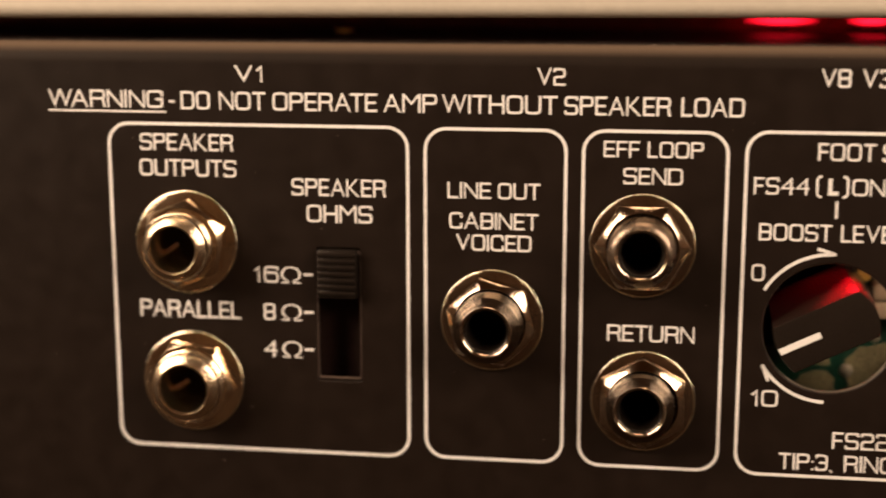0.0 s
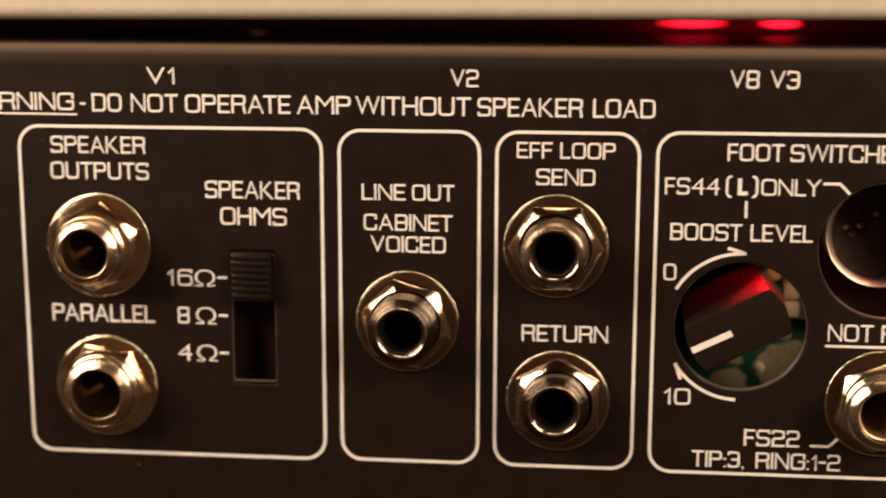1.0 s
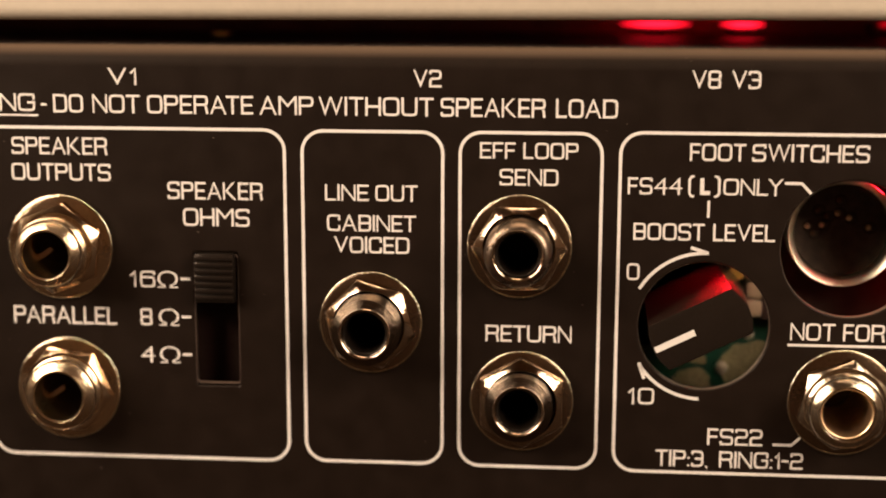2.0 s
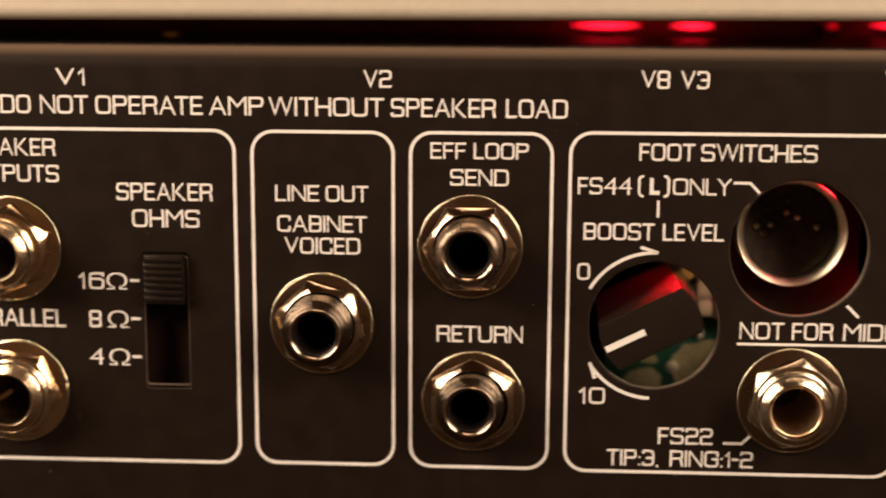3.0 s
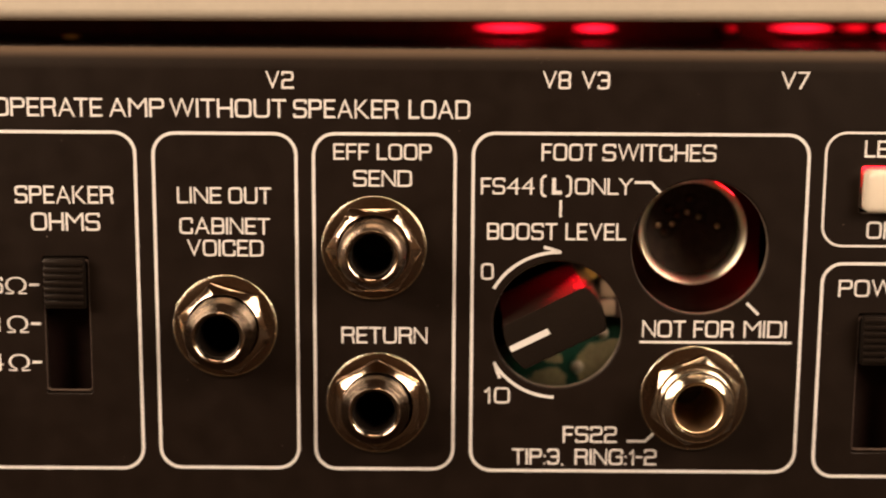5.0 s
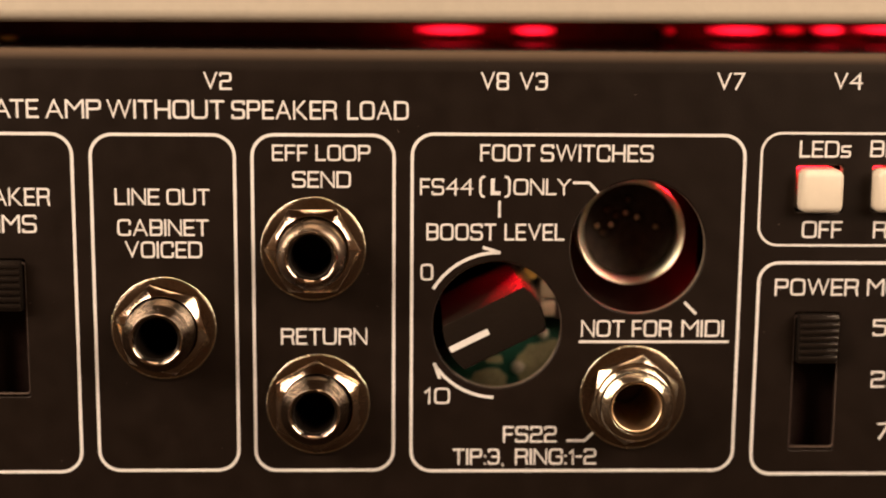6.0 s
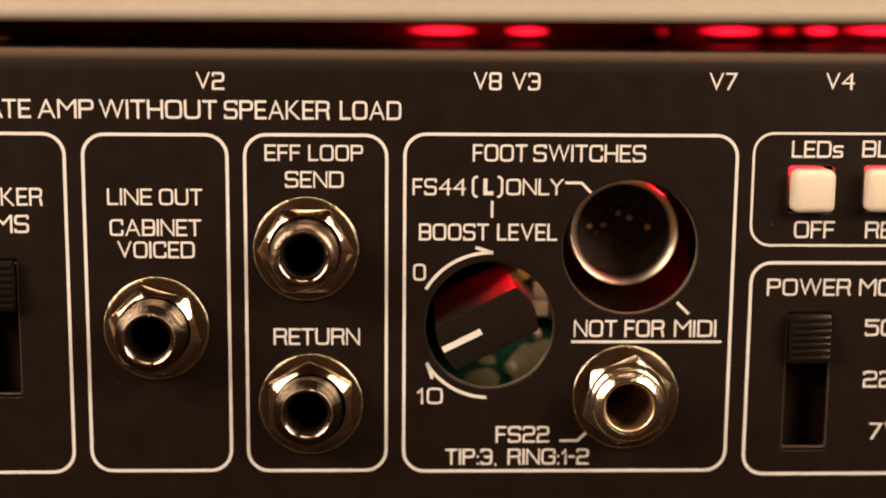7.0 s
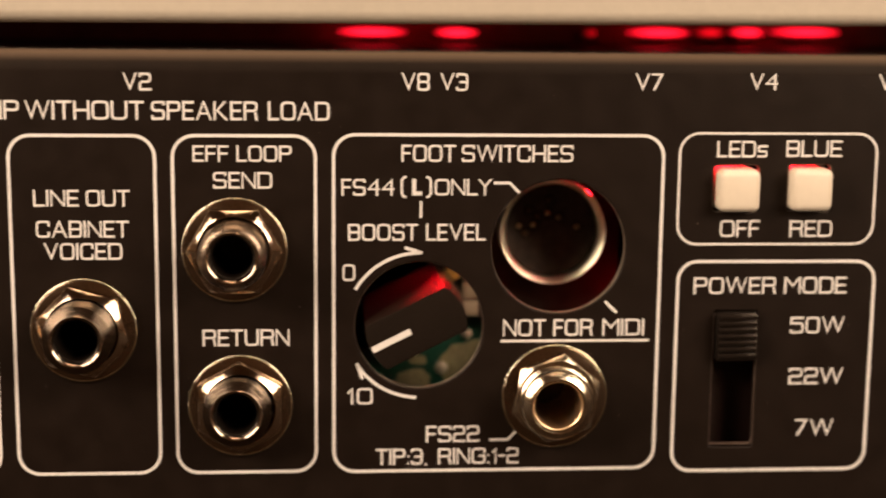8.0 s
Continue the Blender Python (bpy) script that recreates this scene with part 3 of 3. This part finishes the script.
for pts, w in MARKS:
    mesh_part("printed_line", plate([stroke(pts, w)], INK, 0.01), white_ink, chassis)

# ---- phone jacks ----


def hex_nut(corner, inner, y0, y1, chamfer):
    """A hexagonal nut with its front corners turned off to a cone."""
    n = 72
    flat = corner * math.cos(radians(30))
    bm = bmesh.new()

    def hexr(a):
        return flat / math.cos(radians((a % 60) - 30))

    rings = []
    face_r = flat * 0.87
    for kind in ("back_in", "back", "shoulder", "side", "face", "front_in", "throat"):
        ring = []
        for k in range(n):
            a = 360 * k / n
            r, y = hexr(a), y0
            if kind == "back_in":
                r, y = inner, y1
            elif kind == "back":
                y = y1
            elif kind == "shoulder":
                y = y0 + 0.13 + (hexr(a) - face_r) * chamfer
            elif kind == "side":
                r = hexr(a) - 0.09
                y = y0 + 0.03 + (hexr(a) - face_r) * chamfer
            elif kind == "face":
                r = face_r
            elif kind == "front_in":
                r = inner + 0.35
            elif kind == "throat":
                r, y = inner, y0 + 0.4
            ring.append(bm.verts.new((r * math.sin(radians(a)), y, r * math.cos(radians(a)))))
        rings.append(ring)
    for a, b in zip(rings, rings[1:] + rings[:1]):
        for k in range(n):
            bm.faces.new((a[k], a[(k + 1) % n], b[(k + 1) % n], b[k]))
    return bm


def phone_jack(name, x, z, turn, height, style, label, bore=3.3, out=4.8, lean=0.0, dull=False):
    """A quarter-inch socket: washer, hexagonal nut, threaded bushing, dark insulator and contact spring."""
    j = thing(name, x, 0, z, label, "phone jack", "phone jacks on the rear panel")
    w = 7.84 if style == "thread" else 8.12
    washer = part("washer", lathe([(4.95, -0.05), (4.95, -0.95), (w - 0.3, -0.64), (w - 0.08, -0.52), (w, -0.36), (w - 0.04, -0.05)], 96), steel if style == "thread" or bore > 3.75 else bright_plate, j, "flat plated washer", smooth=35)
    # extra ring in brighter metal stands in for the edge glint
    part("rim", lathe([(w - 0.2, -0.58), (w - 0.06, -0.62), (w + 0.05, -0.54), (w + 0.09, -0.4), (w + 0.06, -0.26), (w - 0.2, -0.26)], 96), highlight_rim, washer, "added bright ring for the glint on the washer edge", smooth=60)
    nut = part("nut", hex_nut(7.15, out + 0.34, -3.1, -0.7, 0.6), nickel if style == "thread" else pale_plate if bore > 3.75 else bright_plate, j, "hexagonal plated nut", smooth=24)
    nut.matrix_basis = pose(0, 0, 0, 0, turn, 0)
    prof = []
    if dull:
        # a plain dull taper, rounded into the mouth
        prof += [(5.0, 1.0), (5.0, -height + 1.35), (4.93, -height + 1.05), (4.7, -height + 0.65), (4.4, -height + 0.32), (4.1, -height + 0.12), (3.8, -height + 0.02), (3.6, -height + 0.08), (3.3, -height + 0.5)]
    elif style == "thread":
        y, k = 1.0, 0
        while y > -(height - 1.35):
            prof.append((5.12 if k % 2 else 4.72, y))
            y -= 0.35
            k += 1
        # the lead-in cone, with the last turns of the thread running out on it
        for k in range(11):
            f = k / 10
            prof.append((5.0 - 1.2 * f ** 1.15 + (0.13 if k % 2 else -0.11) * (1 - 0.5 * f), -height + 1.15 * (1 - f)))
        prof += [(3.3, -height + 0.35)]
    else:
        # a straight polished cone from the lip out to a rounded shoulder
        lip = bore + 0.32
        prof += [(out + 0.3, 1.0), (out + 0.3, -height + 2.55), (out + 0.12, -height + 2.4), (out + 0.02, -height + 2.3), (out + 0.2, -height + 2.15), (out + 0.2, -height + 1.95), (out - 0.02, -height + 1.8), (out - 0.02, -height + 1.65)]
        prof += [(out + 0.08, -height + 1.55), (out + 0.08, -height + 1.2), (out, -height + 0.95), (out - 0.1, -height + 0.8), (out - 0.16, -height + 0.86), (out - 0.42, -height + 0.62), (lip + 0.45, -height + 0.3), (lip + 0.1, -height + 0.1), (lip + 0.04, -height + 0.13), (lip, -height), (bore + 0.12, -height + 0.06), (bore, -height + 0.4)]
    prof += [(bore, 2.0), (bore, 9.0), (4.4, 9.0)]
    bushing = part("bushing", lathe(prof, 80), dull_metal if dull else bore_metal if style == "thread" else pale_plate if bore > 3.75 else bright_bushing, j, "dull tapered socket bushing" if dull else "threaded socket bushing" if style == "thread" else "smooth rounded socket bushing", smooth=14 if style == "thread" and not dull else 40)
    bushing.location.x = lean * MM
    if style == "thread":
        lip = part("lip", lathe([(3.87, -height + 0.06), (3.8, -height - 0.03), (3.68, -height - 0.03), (3.36, -height + 0.3), (3.3, -height + 0.62), (3.5, -height + 0.55)], 80), nickel, j, "bright worn lip", smooth=50)
        lip.location.x = lean * MM
        liner = part("bore_liner", lathe([(3.28, -height + 0.75), (3.28, 8.9), (3.0, 8.9), (3.05, -height + 0.85)], 64), black_plastic, j, "black plastic bore liner", smooth=30)
        liner.location.x = lean * MM
    elif bore > 3.75:
        liner = part("bore_liner", lathe([(bore - 0.02, -height + 0.7), (bore - 0.02, 8.9), (bore - 0.25, 8.9), (bore - 0.2, -height + 0.85)], 64), dull_brass, j, "dull brass bore liner", smooth=30)
        liner.location.x = lean * MM
    part("insulator", disc(6.5, 9.05, 20, 40), black_plastic, j, smooth=40)
    if style != "thread" and bore < 3.75:
        spring = box(-0.32, 0.32, -0.1, 0.1, -1.5, 1.5, 0.08)
        bmesh.ops.rotate(spring, verts=spring.verts, cent=(0, 0, 0), matrix=Euler((radians(12), radians(56), 0)).to_matrix())
        bmesh.ops.translate(spring, verts=spring.verts, vec=(-2.3, -height + 6.4, -1.0))
        part("contact_spring", spring, copper, j, "bronze contact spring", smooth=40)
    return j


phone_jack("phone_jack", *JACKS["speaker"], 8, 7.4, "smooth", "shiny nickel speaker output jack with rounded lip", 3.45, 5.1)
phone_jack("phone_jack", *JACKS["parallel"], -24, 5.8, "smooth", "shiny nickel parallel speaker jack with rounded lip", 3.68, 5.5)
phone_jack("phone_jack", *JACKS["line"], -15, 8.2, "thread", "plated line out jack with threaded bushing")
phone_jack("phone_jack", *JACKS["send"], 30, 7.7, "thread", "plated effects send jack with plain dull bushing", dull=True)
phone_jack("phone_jack", *JACKS["return"], 0, 6.3, "thread", "plated effects return jack with threaded bushing", lean=-0.32)
phone_jack("phone_jack", *JACKS["foot"], 10, 6.8, "smooth", "bright plated foot switch jack with open bore", 3.8, 5.4, -0.25)

# ---- slide switches ----


def slide_switch(x0, x1, z0, z1, label):
    cx = (x0 + x1) / 2
    s = thing("slide_switch", cx, 0, z1, label, "slide switch", "slide switches on the rear panel")
    w, h = (x1 - x0), (z1 - z0)
    part("housing", box(-w / 2 - 1.5, w / 2 + 1.5, 5.2, 16, -h - 2, 2, 0.3), phenolic, s, "dark brown phenolic switch housing")
    part("guide", box(-w / 2 - 0.6, w / 2 + 0.6, 1.75, 2.7, -7.9, 0.4, 0.1), black_plastic, s)
    sl = part("slider", box(-w / 2 + 0.38, w / 2 - 0.42, -1.3, 5.15, -7.75, -0.15, 0.2), slider_plastic, s, "black ribbed slider set to the top", smooth=40)
    for k in range(7):
        z = -0.75 - k * 1.02
        part("rib", box(-w / 2 + 0.4, w / 2 - 0.44, -1.7, -1.2, z - 0.36, z + 0.36, 0.15), slider_plastic, sl, smooth=40)
    return s


slide_switch(*SLOTS[0], "black three-position speaker impedance slide switch in the 16 ohm position")
slide_switch(*SLOTS[1], "black three-position power mode slide switch in the 50 watt position")

# ---- rotary knob in its round opening ----
knob = thing("rotary_knob", KNOB[0], 0, KNOB[1], "black plastic boost level knob with white pointer line", "knob")
TURN = radians(206.5)


def knob_outline(half, r_tip, r_tail, y):
    pts = []
    a0, a1 = math.asin(half / r_tip), math.asin(half / r_tail)
    for k in range(9):
        a = -a0 + 2 * a0 * k / 8
        pts.append((r_tip * math.cos(a), y, r_tip * math.sin(a)))
    for k in range(9):
        a = math.pi - a1 + 2 * a1 * k / 8
        pts.append((r_tail * math.cos(a), y, r_tail * math.sin(a)))
    return pts


bm = bmesh.new()
rings = [[bm.verts.new(p) for p in knob_outline(*o)] for o in ((3.55, 8.01, 7.01, -1.0), (3.66, 8.12, 7.12, -0.97), (3.74, 8.2, 7.2, -0.89), (3.79, 8.25, 7.25, -0.79), (3.82, 8.27, 7.27, -0.68), (5.5, 8.6, 7.9, 13.0))]
for a, b in zip(rings, rings[1:]):
    for k in range(len(a)):
        bm.faces.new((a[k], a[(k + 1) % len(a)], b[(k + 1) % len(b)], b[k]))
bm.faces.new(rings[0])
bm.faces.new(rings[-1][::-1])
grip = part("pointer_grip", bm, knob_plastic, knob, smooth=26)
grip.matrix_basis = pose(0, 0, 0, 0, -206.5, 0)
line = part("pointer_line", box(1.5, 8.0, -1.06, -0.9, -0.49, 0.49, 0.02), white_ink, grip, "white painted pointer line")
part("shaft", disc(3.0, 12.9, 17.9, 32), nickel, knob, smooth=35)

# ---- circuit board behind the panel ----
board = thing("circuit_board", 45.35, 17, -27.8, "green circuit board with tan solder joints behind the panel", "circuit board")
mesh_part("board", plate([[(-19, -18), (8.5, -18), (8.5, 4.2), (1.0, 4.2), (1.0, -5.0), (-19, -9.0)]], 1.0, 2.6), board_green, board)
for x, z, r in ((-1.4, -11.3, 1.15), (2.7, -5.6, 0.95), (-12.2, -13.6, 1.5)):
    p = part("solder_joint", lathe([(0.02, 0.35), (r * 0.6, 0.45), (r * 0.9, 0.75), (r, 1.02)], 20, closed=False), bright_solder, board, smooth=60)
    p.location = (x * MM, 0, z * MM)
random.seed(5)
for x0, x1, z0, z1 in ((-9.8, -2.4, -16.8, -11.4), (-1.7, 7.1, -16.6, -6.2), (-6.8, -3.6, -10.8, -9.2)):
    p, q, edge = random.uniform(0, 6), random.uniform(0, 6), []
    for k in range(48):
        a = 2 * math.pi * k / 48
        c, d, r = math.cos(a), math.sin(a), 0.88 + 0.08 * math.sin(3 * a + p) + 0.05 * math.sin(7 * a + q)
        edge.append(((x0 + x1) / 2 + (x1 - x0) / 2 * r * math.copysign(abs(c) ** 0.7, c), (z0 + z1) / 2 + (z1 - z0) / 2 * r * math.copysign(abs(d) ** 0.7, d)))
    mesh_part("pad", plate([edge], 0.9, 1.02), solder, board, "blotchy olive tan copper pad")
for z0, z1 in ((-2.0, 0.8), (1.0, 3.8), (4.0, 6.8)):
    part("component", box(1.6, 5.2, -2.6, 0.95, z0, z1, 0.6), ceramic, board, "tan ceramic component", smooth=40)
part("component", box(-1.2, 1.0, -4.0, 0.95, 4.4, 9.4, 0.4), mustard, board, "mustard yellow component", smooth=40)

# ---- round multi-pin socket ----
din = thing("multi_pin_socket", DIN[0] + 0.6, 10, DIN[1] + 0.8, "round black multi-pin socket with bright metal shell, recessed behind panel", "socket")
part("shell", lathe([(7.47, 3.2), (7.47, 0.82), (7.5, 0.72), (8.3, 0.06), (8.38, 0.02), (8.48, 0.12), (8.48, 9), (7.47, 9)], 96), shell_metal, din, "bright metal shell ring", smooth=35)
part("insert", disc(7.45, 3.0, 8.5, 64, 0.3), insert_plastic, din, "dark phenolic insert", smooth=35)
part("body", box(-11.4, 11.4, 4.2, 16, -15.0, 11.0, 0.4), socket_brown, din, "dark brown socket body", smooth=40)
for x, z, shiny in ((-5.1, 0.5, 2), (-2.9, 0.7, 1), (-3.7, 3.1, 0), (-2.2, 2.1, 0), (-0.6, 2.6, 2), (1.2, 1.9, 2), (-0.4, 4.7, 0), (4.2, 0.4, 1), (-4.2, -0.6, 0)):
    hole = part("pin_hole", lathe([(0.95, 2.99), (0.86, 2.9), (0.72, 2.94), (0.7, 3.3)], 24, closed=False), black_plastic, din, "dark collar of a pin hole", smooth=60)
    hole.location = ((x + 0.35) * MM, 0, (z - 0.1) * MM)
    c = part("contact", lathe([(0.02, 2.42), (0.2, 2.48), (0.4, 2.65), (0.44, 3.1)], 20, closed=False), dull_brass if shiny else copper, din, "small recessed contact", smooth=60)
    c.location = (x * MM, 0, z * MM)

# ---- push buttons ----
for x0, x1, z0, z1 in CAPS:
    b = thing("push_button", (x0 + x1) / 2, 0, (z0 + z1) / 2, "square ivory plastic push button lit red at its edges", "push button", "push buttons on the rear panel")
    w, h = (x1 - x0) / 2, (z1 - z0) / 2
    part("cap", box(-w, w, -2.6, 4.5, -h, h, 1.1, 4), cap_plastic, b, smooth=50)
    part("stem", box(-2, 2, 4.5, 13, -2, 2), black_plastic, b)

# ---- red lights above the chassis ----
leds = thing("light_board", 60, 44, TOP, "strip board behind the red tube lights, coloured red for their haze", "light board")
# backing strip whose red colour imitates the glow in the slot
part("strip", box(-260, 210, 6, 8, 0.05, 30), haze_tinted_board, leds)
for x0, x1, bright in ((26.8, 39.4, 1), (43.9, 51.9, 1), (70.4, 72.9, 2), (77.9, 89.7, 1), (90.2, 95.7, 0), (96.5, 102.9, 1), (103.6, 117.0, 1)):
    l = thing("red_indicator_light", (x0 + x1) / 2, 42, TOP + 2.05 + max(0, 0.012 * ((x0 + x1) / 2 - 60)), "glowing red light seen through the slot above the chassis", "indicator light", "red tube lights")
    bm = bmesh.new()
    bmesh.ops.create_uvsphere(bm, u_segments=24, v_segments=12, radius=1)
    bmesh.ops.scale(bm, vec=((x1 - x0) / 2, 2.0, 0.75), verts=bm.verts)
    part("lens", bm, (led_dim, led_red, led_faint)[bright], l, smooth=60)
    part("mount", box(-1.5, 1.5, 0.5, 8, -1.7, 0), dark_board, l)

# added glowing spot where a heater's reflection falls on the chassis top
heater = thing("heater_reflection", -40.2, 30, TOP + 0.5, "dim orange glowing spot for a tube heater's reflection on the chassis top", "tube heater")
bm = bmesh.new()
bmesh.ops.create_uvsphere(bm, u_segments=20, v_segments=10, radius=1)
bmesh.ops.scale(bm, vec=(1.8, 0.8, 0.45), verts=bm.verts)
part("reflected_spot", bm, reflection_glow, heater, smooth=60)
part("holder", box(-1.0, 1.0, 0.3, 6, -0.48, 0.2), dark_board, heater)

# ---- dust ----
random.seed(11)
bm = bmesh.new()
SPECKS = [(-31.0, -24.6), (-16.5, -38.2), (-27.6, -24.4), (19.6, -20.0), (21.0, -25.0), (-60.5, -54.0), (-17.0, -37.0), (4.0, 6.0), (36.0, 11.6), (37.2, 11.9), (35.3, 12.1), (44.5, 1.9)]
SPECKS += [(random.uniform(-85, 110), random.uniform(-54, 11)) for _ in range(70)]
for x, z in SPECKS:
    r = random.choice((0.05, 0.06, 0.07, 0.1, 0.13))
    a0 = random.uniform(0, 6)
    ring = [bm.verts.new((x + r * random.uniform(0.5, 1.5) * math.cos(a0 + k * 1.257), -0.02, z + r * random.uniform(0.4, 1) * math.sin(a0 + k * 1.257))) for k in range(5)]
    top = bm.verts.new((x, -0.07, z))
    for k in range(5):
        bm.faces.new((ring[k], ring[(k + 1) % 5], top))
# and on the chassis top, just inside its folded edge
for _ in range(60):
    x, y, r = random.uniform(-90, 115), 3.6 + 9 * random.random() ** 2, random.choice((0.06, 0.09, 0.14))
    ring = [bm.verts.new((x + 2 * r * random.uniform(0.5, 1.2) * math.cos(k * 1.257), y + r * math.sin(k * 1.257), TOP + 0.01)) for k in range(5)]
    top = bm.verts.new((x, y, TOP + 0.12))
    for k in range(5):
        bm.faces.new((ring[k], ring[(k + 1) % 5], top))
dust = part("dust_specks", bm, mat("dust", (0.16, 0.13, 0.10), 0.9, spread=0.4), None)
dust.location = at(0, 0, 0)
tagged(dust, "pale dust specks on the black panel", "dust", kind="stuff")
